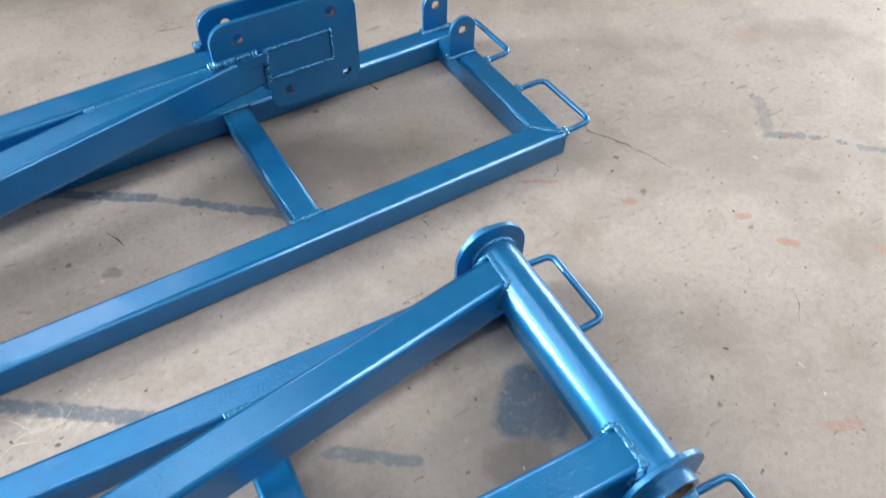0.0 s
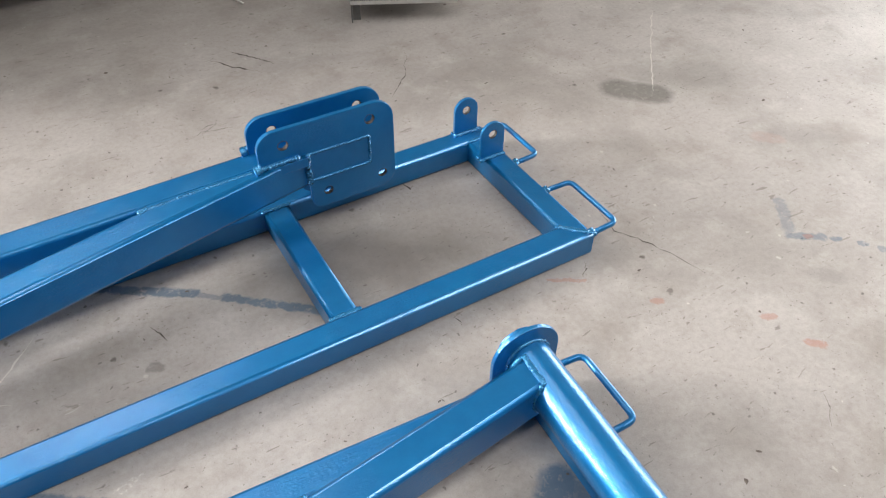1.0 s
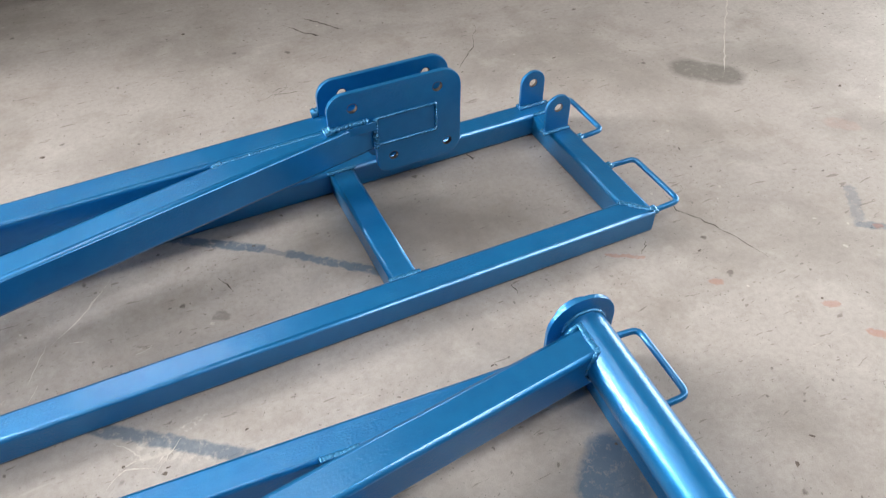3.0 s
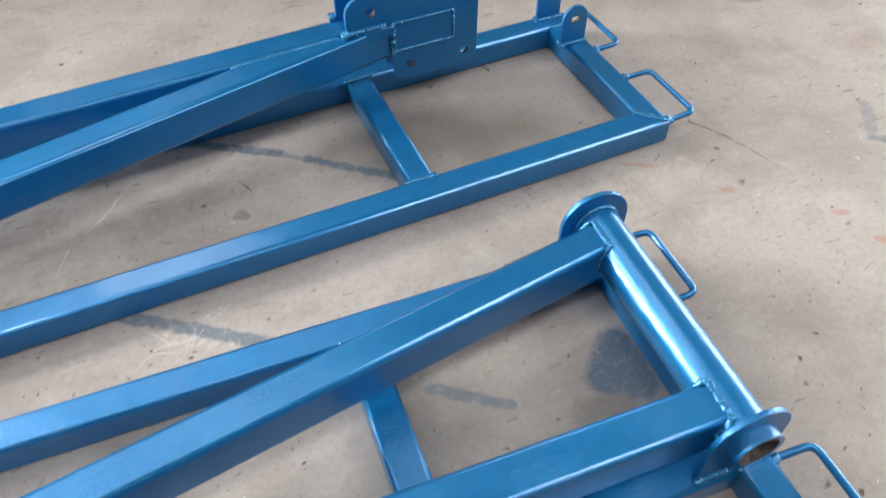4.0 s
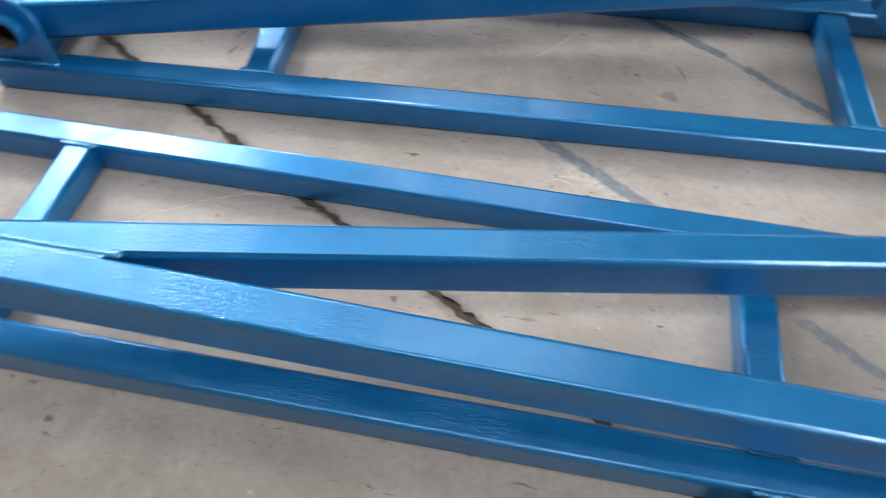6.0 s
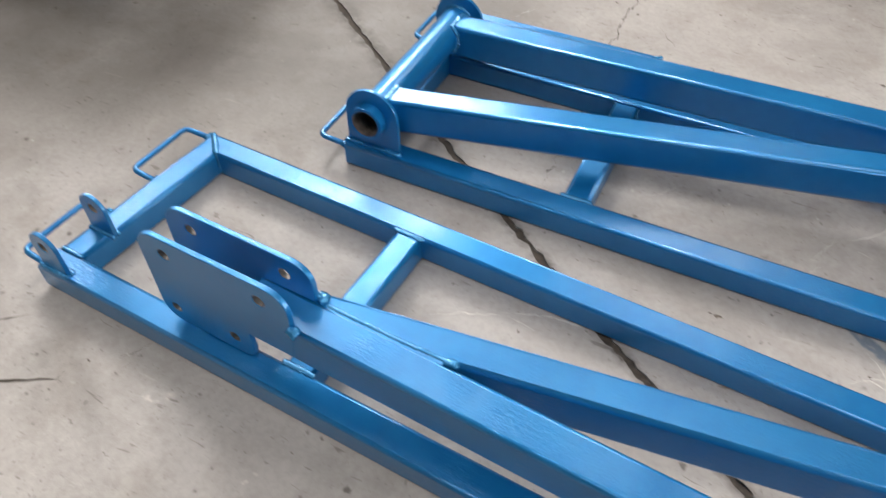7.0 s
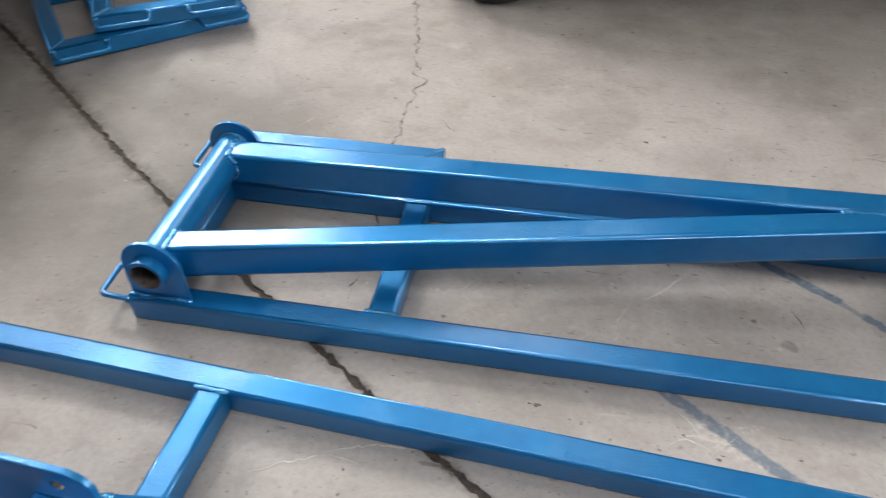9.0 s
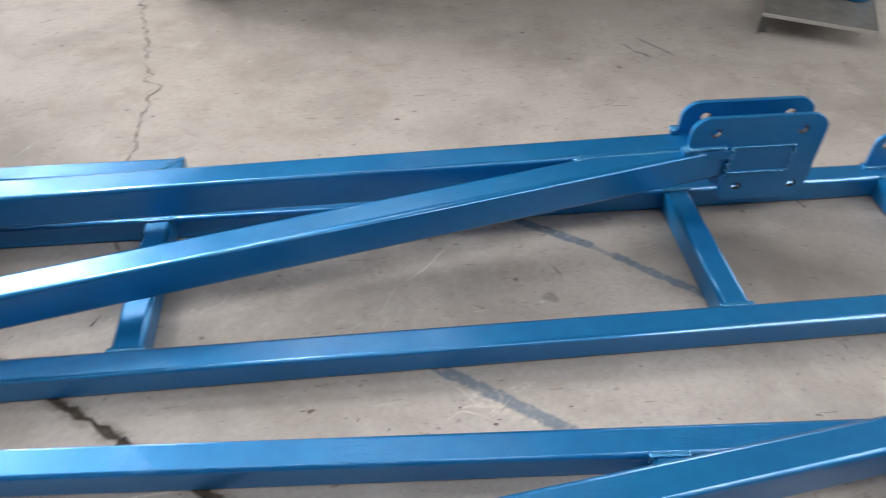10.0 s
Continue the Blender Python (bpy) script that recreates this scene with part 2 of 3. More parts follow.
def simple(name, c0, c1, scale, rough, metal=0.0, bump=0.2):
    m, nt, bsdf = material(name)
    co = nt.nodes.new("ShaderNodeTexCoord").outputs["Object"]
    n = fractal(nt, co, scale, 6, 0.6)
    nt.links.new(blend(nt, span(nt, n, 0.3, 0.7), c0, c1), bsdf.inputs["Base Color"])
    nt.links.new(calc(nt, "ADD", calc(nt, "MULTIPLY", n, 0.2), rough - 0.1), bsdf.inputs["Roughness"])
    bsdf.inputs["Metallic"].default_value = metal
    bumped(nt, bsdf, n, bump, 0.003)
    return m


DIRT = simple("packed_dirt", (0.028, 0.022, 0.018, 1), (0.1, 0.078, 0.06, 1), 75, 0.9, bump=0.8)
PLASTER = simple("grey_plaster", (0.2, 0.195, 0.185, 1), (0.28, 0.27, 0.26, 1), 2.0, 0.8)
SHEET = simple("roof_sheet", (0.15, 0.15, 0.155, 1), (0.22, 0.22, 0.22, 1), 1.5, 0.55)
RUBBER = simple("black_rubber", (0.012, 0.012, 0.013, 1), (0.03, 0.03, 0.03, 1), 40, 0.7)
CHASSIS = simple("dark_chassis_paint", (0.025, 0.026, 0.028, 1), (0.05, 0.05, 0.05, 1), 12, 0.5)
GREYSTEEL = simple("dull_grey_steel", (0.15, 0.145, 0.135, 1), (0.24, 0.23, 0.215, 1), 14, 0.5, 0.4)
CHALK = simple("scraped_concrete_dust", (0.45, 0.42, 0.38, 1), (0.66, 0.62, 0.57, 1), 90, 0.9)
BORE = simple("drilled_raw_steel", (0.012, 0.01, 0.008, 1), (0.12, 0.105, 0.095, 1), 120, 0.45, 0.2)
PALE = simple("cut_bright_steel", (0.5, 0.48, 0.45, 1), (0.62, 0.6, 0.56, 1), 30, 0.4, 0.3)


# ---- mesh helpers ----
def mesh_of(bm, name, mat):
    bmesh.ops.recalc_face_normals(bm, faces=bm.faces[:])
    me = bpy.data.meshes.new(name)
    bm.to_mesh(me)
    bm.free()
    me.materials.append(mat)
    return me


def part(name, bm, mat, parent, label=""):
    ob = new(name, mesh_of(bm, name, mat))
    ob.parent = parent
    return tagged(ob, label)


def rounded(bm, edges, radius, segments=3):
    done = bmesh.ops.bevel(bm, geom=edges, offset=radius, offset_type="OFFSET", segments=segments, profile=0.5, affect="EDGES", clamp_overlap=True)
    for f in done["faces"]:
        f.smooth = True


def prism(plan, low, high, radius=0.0105):
    """A bar from its plan outline, with the height of its under and upper side at each corner. Long edges are rounded as rolled steel is."""
    bm = bmesh.new()
    a = [bm.verts.new((x, -y, z)) for (x, y), z in zip(plan, low)]
    b = [bm.verts.new((x, -y, z)) for (x, y), z in zip(plan, high)]
    n = len(plan)
    bm.faces.new(a)
    bm.faces.new(b)
    for i in range(n):
        bm.faces.new((a[i], a[(i + 1) % n], b[(i + 1) % n], b[i]))
    bm.edges.ensure_lookup_table()
    long = max(e.calc_length() for e in bm.edges)
    rounded(bm, [e for e in bm.edges if e.calc_length() > 0.6 * long], radius)
    return bm


def flat_bar(plan, z0, z1, radius=0.0105):
    return prism(plan, [z0] * len(plan), [z1] * len(plan), radius)


def sweep(points, radius, sides=8):
    """A round rod along a line."""
    pts = [Vector(p) for p in points]
    bm = bmesh.new()
    rings = []
    for i, p in enumerate(pts):
        d = (pts[min(i + 1, len(pts) - 1)] - pts[max(i - 1, 0)]).normalized()
        side = d.cross(Vector((0, 0, 1)))
        if side.length < 0.05:
            side = d.cross(Vector((0, 1, 0)))
        side.normalize()
        up = side.cross(d)
        rings.append([bm.verts.new(p + (side * math.cos(k) + up * math.sin(k)) * radius) for k in (2 * math.pi * j / sides for j in range(sides))])
    for r0, r1 in zip(rings, rings[1:]):
        for j in range(sides):
            bm.faces.new((r0[j], r0[(j + 1) % sides], r1[(j + 1) % sides], r1[j])).smooth = True
    bm.faces.new(rings[0])
    bm.faces.new(rings[-1])
    return bm


def corner_line(points, radius, steps=5):
    """A line through the points with its inner corners bent to a radius."""
    pts = [Vector(p) for p in points]
    line = [pts[0]]
    for a, p, b in zip(pts, pts[1:], pts[2:]):
        s, e = p + (a - p).normalized() * radius, p + (b - p).normalized() * radius
        for k in range(steps + 1):
            t = k / steps
            line.append((1 - t) ** 2 * s + 2 * t * (1 - t) * p + t * t * e)
    return line + [pts[-1]]


def plate(outline, holes, thick, rim=0.0015):
    """A cut steel plate in the x-z plane, from y=0 to y=-thick, with round holes (x, z, radius)."""
    bm = bmesh.new()
    loops = [outline] + [[(cx + r * math.cos(k), cz + r * math.sin(k)) for k in (2 * math.pi * j / 20 for j in range(20))] for cx, cz, r in holes]
    edges = []
    for loop in loops:
        vs = [bm.verts.new((x, 0, z)) for x, z in loop]
        edges += [bm.edges.new((vs[i], vs[(i + 1) % len(vs)])) for i in range(len(vs))]
    bmesh.ops.triangle_fill(bm, use_beauty=True, use_dissolve=False, edges=edges)
    done = bmesh.ops.extrude_face_region(bm, geom=bm.faces[:])
    bmesh.ops.translate(bm, verts=[g for g in done["geom"] if isinstance(g, bmesh.types.BMVert)], vec=(0, -thick, 0))
    bmesh.ops.recalc_face_normals(bm, faces=bm.faces[:])
    sharp = [e for e in bm.edges if len(e.link_faces) == 2 and e.calc_face_angle(0) > 1.2]
    bmesh.ops.bevel(bm, geom=sharp, offset=rim, segments=2, profile=0.5, affect="EDGES", clamp_overlap=True)
    return bm


def arc(cx, cz, r, a0, a1, n=8):
    return [(cx + r * math.cos(radians(a0 + (a1 - a0) * k / n)), cz + r * math.sin(radians(a0 + (a1 - a0) * k / n))) for k in range(n + 1)]


def shifted(bm, y):
    bmesh.ops.translate(bm, verts=bm.verts[:], vec=(0, y, 0))
    return bm


def ring_tube(x, z, y0, y1, r_out, r_in, sides=36):
    """A hollow round tube lying along y."""
    bm = bmesh.new()
    loops = []
    for y, r in ((y0, r_in), (y0, r_out), (y1, r_out), (y1, r_in)):
        loops.append([bm.verts.new((x + r * math.cos(k), y, z + r * math.sin(k))) for k in (2 * math.pi * j / sides for j in range(sides))])
    for a, b in zip(loops, loops[1:] + loops[:1]):
        for j in range(sides):
            bm.faces.new((a[j], a[(j + 1) % sides], b[(j + 1) % sides], b[j])).smooth = True
    bmesh.ops.recalc_face_normals(bm, faces=bm.faces[:])
    bm.normal_update()
    rim = [e for e in bm.edges if len(e.link_faces) == 2 and e.calc_face_angle(0) > 1.2]
    for e in rim:
        e.smooth = False
    return bm


# ---- the hall ----
def ragged(points, step, jitter, seed):
    """A wandering line through the points."""
    rng = random.Random(seed)
    line = []
    for (xa, ya), (xb, yb) in zip(points, points[1:]):
        n = max(1, int(math.hypot(xb - xa, yb - ya) / step))
        for k in range(n):
            t = k / n
            line.append((xa + (xb - xa) * t + rng.gauss(0, jitter), ya + (yb - ya) * t + rng.gauss(0, jitter)))
    return line + [points[-1]]


def floor_slab(name, edge, corners, parent):
    bm = bmesh.new()
    top = [bm.verts.new((x, y, 0)) for x, y in edge + corners]
    face = bm.faces.new(top)
    done = bmesh.ops.extrude_face_region(bm, geom=[face])
    bmesh.ops.translate(bm, verts=[g for g in done["geom"] if isinstance(g, bmesh.types.BMVert)], vec=(0, 0, -0.15))
    return part(name, bm, CONCRETE, parent)


def offset_line(points, d):
    out = []
    for i, p in enumerate(points):
        a, b = Vector(points[max(i - 1, 0)]), Vector(points[min(i + 1, len(points) - 1)])
        n = Vector((-(b - a).y, (b - a).x)).normalized()
        out.append((p[0] + n.x * d, p[1] + n.y * d))
    return out


def strip(line, half, z, seed, taper=True, least=0.35):
    """A thin broken sliver along a line, with uneven width."""
    rng = random.Random(seed)
    left = [(x, y) for x, y in line]
    bm = bmesh.new()
    rows = []
    n = len(left)
    for i, (x, y) in enumerate(left):
        a, b = Vector(left[max(i - 1, 0)]), Vector(left[min(i + 1, n - 1)])
        d = (b - a).normalized()
        w = half * rng.uniform(least, 1.3) * (min(1.0, min(i, n - 1 - i) / 4) if taper else 1)
        w = max(w, 0.0003)
        rows.append((bm.verts.new((x - d.y * w, y + d.x * w, z)), bm.verts.new((x + d.y * w, y - d.x * w, z))))
    for r0, r1 in zip(rows, rows[1:]):
        bm.faces.new((r0[0], r0[1], r1[1], r1[0]))
    return bm


floor = tagged(new("floor"), "worn beige-grey concrete workshop floor with cracks, paint marks and a saw-cut joint", "floor", kind="structure")
side_a = ragged(offset_line(JOINT, 0.0105), 0.019, 0.0036, 3)
side_b = ragged(offset_line(JOINT, -0.0105), 0.019, 0.0036, 4)
H = HALL
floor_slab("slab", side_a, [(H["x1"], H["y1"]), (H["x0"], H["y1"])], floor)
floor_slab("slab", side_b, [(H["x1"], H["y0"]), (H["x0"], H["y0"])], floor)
part("joint_dirt", strip(ragged(JOINT, 0.04, 0.002, 5), 0.03, -0.006, 6, taper=False), DIRT, floor, "dark dirt packed in the floor joint")

CRACKS = [([(-1.30, 4.4), (-1.33, 3.62), (-1.25, 3.3), (-1.20, 3.05), (-1.145, 2.87), (-1.165, 2.66), (-1.155, 2.44), (-1.17, 2.2), (-1.1, 1.9), (-1.103, 1.683), (-1.102, 1.585)], 0.0023, 0.011),
          ([(-2.106, 0.271), (-2.039, 0.307), (-2.043, 0.338), (-1.95, 0.39), (-1.917, 0.407), (-1.912, 0.434)], 0.0032, 0.003),
          ([(-2.239, 0.401), (-2.217, 0.441), (-2.192, 0.473), (-2.128, 0.524)], 0.0028, 0.003),
          ([(-1.823, 0.532), (-1.793, 0.554), (-1.77, 0.6)], 0.003, 0.003), ([(-1.79, 0.509), (-1.777, 0.526)], 0.003, 0.002),
          ([(1.515, 2.768), (1.42, 2.6), (1.298, 2.474)], 0.0018, 0.004), ([(0.775, 3.095), (0.86, 2.985), (0.93, 2.899)], 0.003, 0.004),
          ([(1.599, 0.71), (1.569, 0.664), (1.531, 0.626)], 0.0012, 0.003), ([(1.556, 1.54), (1.541, 1.439), (1.616, 1.292), (1.649, 1.162)], 0.0012, 0.003), ([(-1.0, 2.6), (-0.93, 2.5)], 0.002, 0.006),
          ([(0.535, 2.586), (0.6, 2.6), (0.704, 2.582)], 0.0016, 0.01), ([(0.55, 2.62), (0.69, 2.62)], 0.0013, 0.01), ([(0.58, 2.56), (0.66, 2.655)], 0.0012, 0.008)]
for k, (pts, half, jit) in enumerate(CRACKS):
    part("crack", strip(ragged(pts, 0.022, jit, 20 + k), half * 1.4, 0.0012, 40 + k, least=0.05), DIRT, floor, "thin dark crack in the concrete")

SCRATCHES = [[(-0.257, 1.715), (-0.168, 1.788), (-0.09, 1.885)], [(-0.80, 1.667), (-0.749, 1.717), (-0.713, 1.763)], [(-0.416, 1.544), (-0.376, 1.585)],
             [(-0.055, 1.6), (-0.02, 1.604)], [(-1.553, 2.445), (-1.489, 2.564)], [(-1.318, 3.05), (-1.283, 3.078)], [(-0.32, 1.55), (-0.297, 1.598)],
             [(2.206, 2.005), (2.43, 2.27), (2.7, 2.56)], [(-0.27, 1.72), (-0.32, 1.61)]]
FLECKS = [[(1.371, 1.382), (1.356, 1.353), (1.327, 1.332)], [(0.924, 1.39), (0.93, 1.372), (0.924, 1.352)], [(2.316, 1.975), (2.333, 1.946)],
          [(0.19, 1.768), (0.208, 1.735), (0.218, 1.697)], [(1.083, 1.99), (1.083, 1.938), (1.104, 1.955)],
          [(-1.437, 2.327), (-1.409, 2.312)], [(-1.29, 2.109), (-1.235, 2.137)], [(-2.997, 2.184), (-2.965, 2.21)], [(0.18, 1.272), (0.191, 1.284)],
          [(-1.341, 2.58), (-1.318, 2.598)], [(-0.568, 2.995), (-0.533, 2.973)], [(0.872, 3.127), (0.933, 3.049), (0.995, 2.947)], [(-1.672, 0.311), (-1.653, 0.308)],
          [(-2.4, 1.136), (-2.375, 1.126)]]
for k, pts in enumerate(FLECKS):
    part("fleck", strip(ragged(pts, 0.009, 0.0025, 120 + k), 0.003, 0.0012, 140 + k), DIRT, floor, "small dark gouge in the concrete")
SCRAPES = [[(-1.149, 1.192), (-1.126, 1.218), (-1.114, 1.252)], [(-1.18, 0.983), (-1.105, 1.028), (-1.01, 1.062)], [(-1.004, 1.065), (-0.958, 1.061), (-0.918, 1.052)],
           [(-1.014, 1.072), (-0.901, 1.112), (-0.781, 1.12)], [(-0.156, 1.272), (-0.107, 1.281), (-0.08, 1.278)], [(-0.078, 1.229), (-0.042, 1.263), (-0.007, 1.296)],
           [(-0.153, 1.347), (-0.114, 1.31), (-0.096, 1.265)], [(-0.081, 1.239), (-0.056, 1.268), (-0.016, 1.271)], [(-0.182, 1.238), (-0.133, 1.27), (-0.071, 1.239)],
           [(-0.062, 1.588), (-0.023, 1.599)], [(-0.215, 1.708), (-0.167, 1.682)]]
for k, pts in enumerate(SCRAPES):
    part("scratch", strip(ragged(pts, 0.012, 0.0022, 160 + k), 0.0024, 0.0012, 180 + k), CHALK, floor, "pale scrape in the concrete")
for k, pts in enumerate(SCRATCHES):
    part("scratch", strip(ragged(pts, 0.02, 0.002, 70 + k), 0.0026, 0.0012, 90 + k), CHALK, floor, "pale scrape in the concrete")


def chips(count, small, large, stretch, seed):
    """Many small irregular chips strewn over the worn middle of the floor."""
    rng = random.Random(seed)
    bm = bmesh.new()
    centres = [(rng.uniform(-3.4, 2.9), rng.uniform(-0.3, 3.6)) for _ in range(count // 7)]
    for k in range(count):
        if k % 3:
            cx, cy = rng.uniform(-3.6, 3.0), rng.uniform(-0.4, 3.8)
        else:
            c = rng.choice(centres)
            cx, cy = rng.gauss(c[0], 0.05), rng.gauss(c[1], 0.03)
        size = small + (large - small) * rng.random() ** 3
        turn, thin = rng.gauss(0.3, 0.9), rng.uniform(stretch, 0.8)
        n = rng.randint(6, 9)
        ring = []
        for j in range(n):
            a = 2 * math.pi * j / n
            r = size * rng.uniform(0.45, 1.15)
            x, y = r * math.cos(a), r * math.sin(a) * thin
            ring.append(bm.verts.new((cx + x * math.cos(turn) - y * math.sin(turn), cy + x * math.sin(turn) + y * math.cos(turn), 0.0011)))
        bm.faces.new(ring)
    return bm


GOUGE = simple("dirty_gouge", (0.07, 0.055, 0.045, 1), (0.19, 0.155, 0.13, 1), 60, 0.9)
for name, bm, mat, text in (("gouges", chips(460, 0.0022, 0.0125, 0.25, 301), GOUGE, "many small dark gouges in the concrete"),
                            ("pale_chips", chips(210, 0.0018, 0.0075, 0.3, 302), CHALK, "many small pale chips in the concrete")):
    tagged(part(name, bm, mat, floor), text, kind="stuff")


def box(x0, x1, y0, y1, z0, z1):
    bm = bmesh.new()
    bmesh.ops.create_cube(bm, size=1)
    bmesh.ops.scale(bm, verts=bm.verts[:], vec=(x1 - x0, y1 - y0, z1 - z0))
    bmesh.ops.translate(bm, verts=bm.verts[:], vec=((x0 + x1) / 2, (y0 + y1) / 2, (z0 + z1) / 2))
    return bm


def join(bm, other):
    me = bpy.data.meshes.new("tmp")
    other.to_mesh(me)
    other.free()
    bm.from_mesh(me)
    bpy.data.meshes.remove(me)


def structure(name, bm, mat, label, category):
    return tagged(new(name, mesh_of(bm, name, mat)), label, category, kind="structure")


structure("wall_north", box(H["x0"] - 0.2, H["x1"] + 0.2, H["y1"], H["y1"] + 0.2, -0.15, H["z"] + 0.3), PLASTER, "plain grey plastered workshop wall", "wall")
structure("wall_south", box(H["x0"] - 0.2, H["x1"] + 0.2, H["y0"] - 0.2, H["y0"], -0.15, H["z"] + 0.3), PLASTER, "plain grey plastered workshop wall", "wall")

def side_wall(x0, x1, opening):
    """A wall from pieces round one opening, y from, y to, z from, z to."""
    z1 = H["z"] + 0.3
    y0, y1, za, zb = opening
    bm = box(x0, x1, H["y0"], y0, -0.15, z1)
    for extra in ((y1, H["y1"], -0.15, z1), (y0, y1, -0.15, za), (y0, y1, zb, z1)):
        join(bm, box(x0, x1, *extra))
    return bm


structure("wall_west", side_wall(H["x0"] - 0.2, H["x0"], WINDOW), PLASTER, "plain grey plastered workshop wall with a tall window", "wall")
structure("wall_east", side_wall(H["x1"], H["x1"] + 0.2, EAST_FILL), PLASTER, "plain grey plastered workshop wall with an added opening for fill light", "wall")


def ceiling_mesh():
    """The roof, with the roof-light openings left out of a grid of panels."""
    xs = sorted({H["x0"], H["x1"]} | {c + s * l / 2 for c, _, l, _, _ in ROOF_LIGHTS for s in (-1, 1)})
    ys = sorted({H["y0"], H["y1"]} | {c + s * l / 2 for _, c, _, l, _ in ROOF_LIGHTS for s in (-1, 1)})
    bm = bmesh.new()
    for xa, xb in zip(xs, xs[1:]):
        for ya, yb in zip(ys, ys[1:]):
            mx, my = (xa + xb) / 2, (ya + yb) / 2
            if any(abs(mx - cx) < lx / 2 and abs(my - cy) < ly / 2 for cx, cy, lx, ly, _ in ROOF_LIGHTS):
                continue
            piece = box(xa, xb, ya, yb, H["z"], H["z"] + 0.04)
            join(bm, piece)
    return bm


structure("ceiling", ceiling_mesh(), SHEET, "grey sheet roof with translucent roof-light openings", "ceiling")

# ---- lifting frames ----
TOP = 0.082
W = 0.08
ARM_HI = ((3.0, 0.236), (0.67, 0.29))


def arm_top(u):
    (ua, za), (ub, zb) = ARM_HI
    return za + (zb - za) * (u - ua) / (ub - ua)


def arm(plan):
    return prism(plan, [arm_top(u) - 0.112 for u, v in plan], [arm_top(u) for u, v in plan], 0.011)


WELDS = [0]


def bead(line, radius, flat, seed, sides=9):
    """A rippled weld bead: overlapping drops along a line, swelling at both ends."""
    rng = random.Random(seed)
    bm = bmesh.new()
    rings = []
    n = len(line)
    pitch = rng.uniform(0.0065, 0.0085)
    run, phase = 0.0, rng.uniform(0, 1)
    blob = 1.0
    for i, p in enumerate(line):
        d = (line[min(i + 1, n - 1)] - line[max(i - 1, 0)]).normalized()
        side = d.cross(Vector((0, 0, 1)))
        if side.length < 0.05:
            side = d.cross(Vector((0, 1, 0)))
        side.normalize()
        up = side.cross(d)
        if i:
            run += (p - line[i - 1]).length
        k = (run / pitch + phase) % 1.0
        if k < 0.3:
            blob = rng.uniform(0.82, 1.22)
        r = radius * blob * (0.78 + 0.32 * math.sqrt(max(0.0, 1 - (2 * k - 1) ** 2)))
        if i in (0, n - 1):
            r *= 0.3
        shift = side * radius * rng.uniform(-0.18, 0.18)
        rings.append([bm.verts.new(p + shift + (side * math.cos(a) + up * math.sin(a) * flat) * r) for a in (2 * math.pi * j / sides for j in range(sides))])
    for r0, r1 in zip(rings, rings[1:]):
        for j in range(sides):
            bm.faces.new((r0[j], r0[(j + 1) % sides], r1[(j + 1) % sides], r1[j])).smooth = True
    bm.faces.new(rings[0])
    bm.faces.new(rings[-1])
    return bm


def weld(parent, points, radius=0.0055, step=0.0022, flat=0.75):
    """A bead along a line of (u, v, z)."""
    WELDS[0] += 1
    rng = random.Random(WELDS[0])
    line = []
    for a, b in zip(points, points[1:]):
        n = max(2, int((Vector(b) - Vector(a)).length / step))
        line += [Vector(a).lerp(Vector(b), k / n) + Vector((rng.gauss(0, 0.0004), rng.gauss(0, 0.0004), rng.gauss(0, 0.0003))) for k in range(n)]
    line.append(Vector(points[-1]))
    part("weld_bead", bead([Vector((u, -v, z)) for u, v, z in line], radius, flat, WELDS[0]), WELD, parent)


def handle(parent, u0, out, v0, v1):
    pts = [(u0, -v0, 0.068), (u0 + out, -v0 - 0.004, 0.07), (u0 + out, -v1 + 0.004, 0.07), (u0, -v1, 0.068)]
    part("handle", sweep(corner_line(pts, 0.024), 0.0088, 12), BLUE, parent, "bent round-bar carrying handle")
    s = 0.004 if out > 0 else -0.004
    for v in (v0, v1):
        weld(parent, [(u0 + s, v - 0.014, 0.071), (u0 + s, v + 0.014, 0.071)], 0.0115)


BRACKET = [(0.81, 0.288)] + arc(0.757, 0.338, 0.053, 0, 90) + arc(0.454, 0.329, 0.062, 90, 180) + arc(0.447, 0.14, 0.055, 180, 270) + arc(0.635, 0.12, 0.036, 270, 360) + [(0.671, 0.286)]
BRACKET = [(u, z + 0.004) for u, z in BRACKET]
HOLES = [(0.469, 0.343, 0.0155), (0.734, 0.343, 0.0155), (0.617, 0.142, 0.0145), (0.437, 0.14, 0.0145)]
LUG = [(0.01, TOP)] + [(0.01, 0.165)] + arc(0.055, 0.17, 0.045, 180, 0, 14) + [(0.10, 0.165), (0.10, TOP)]
FLANGE = [(2.92, TOP)] + arc(3.008, 0.197, 0.088, 180, 0, 22) + [(3.096, TOP)]


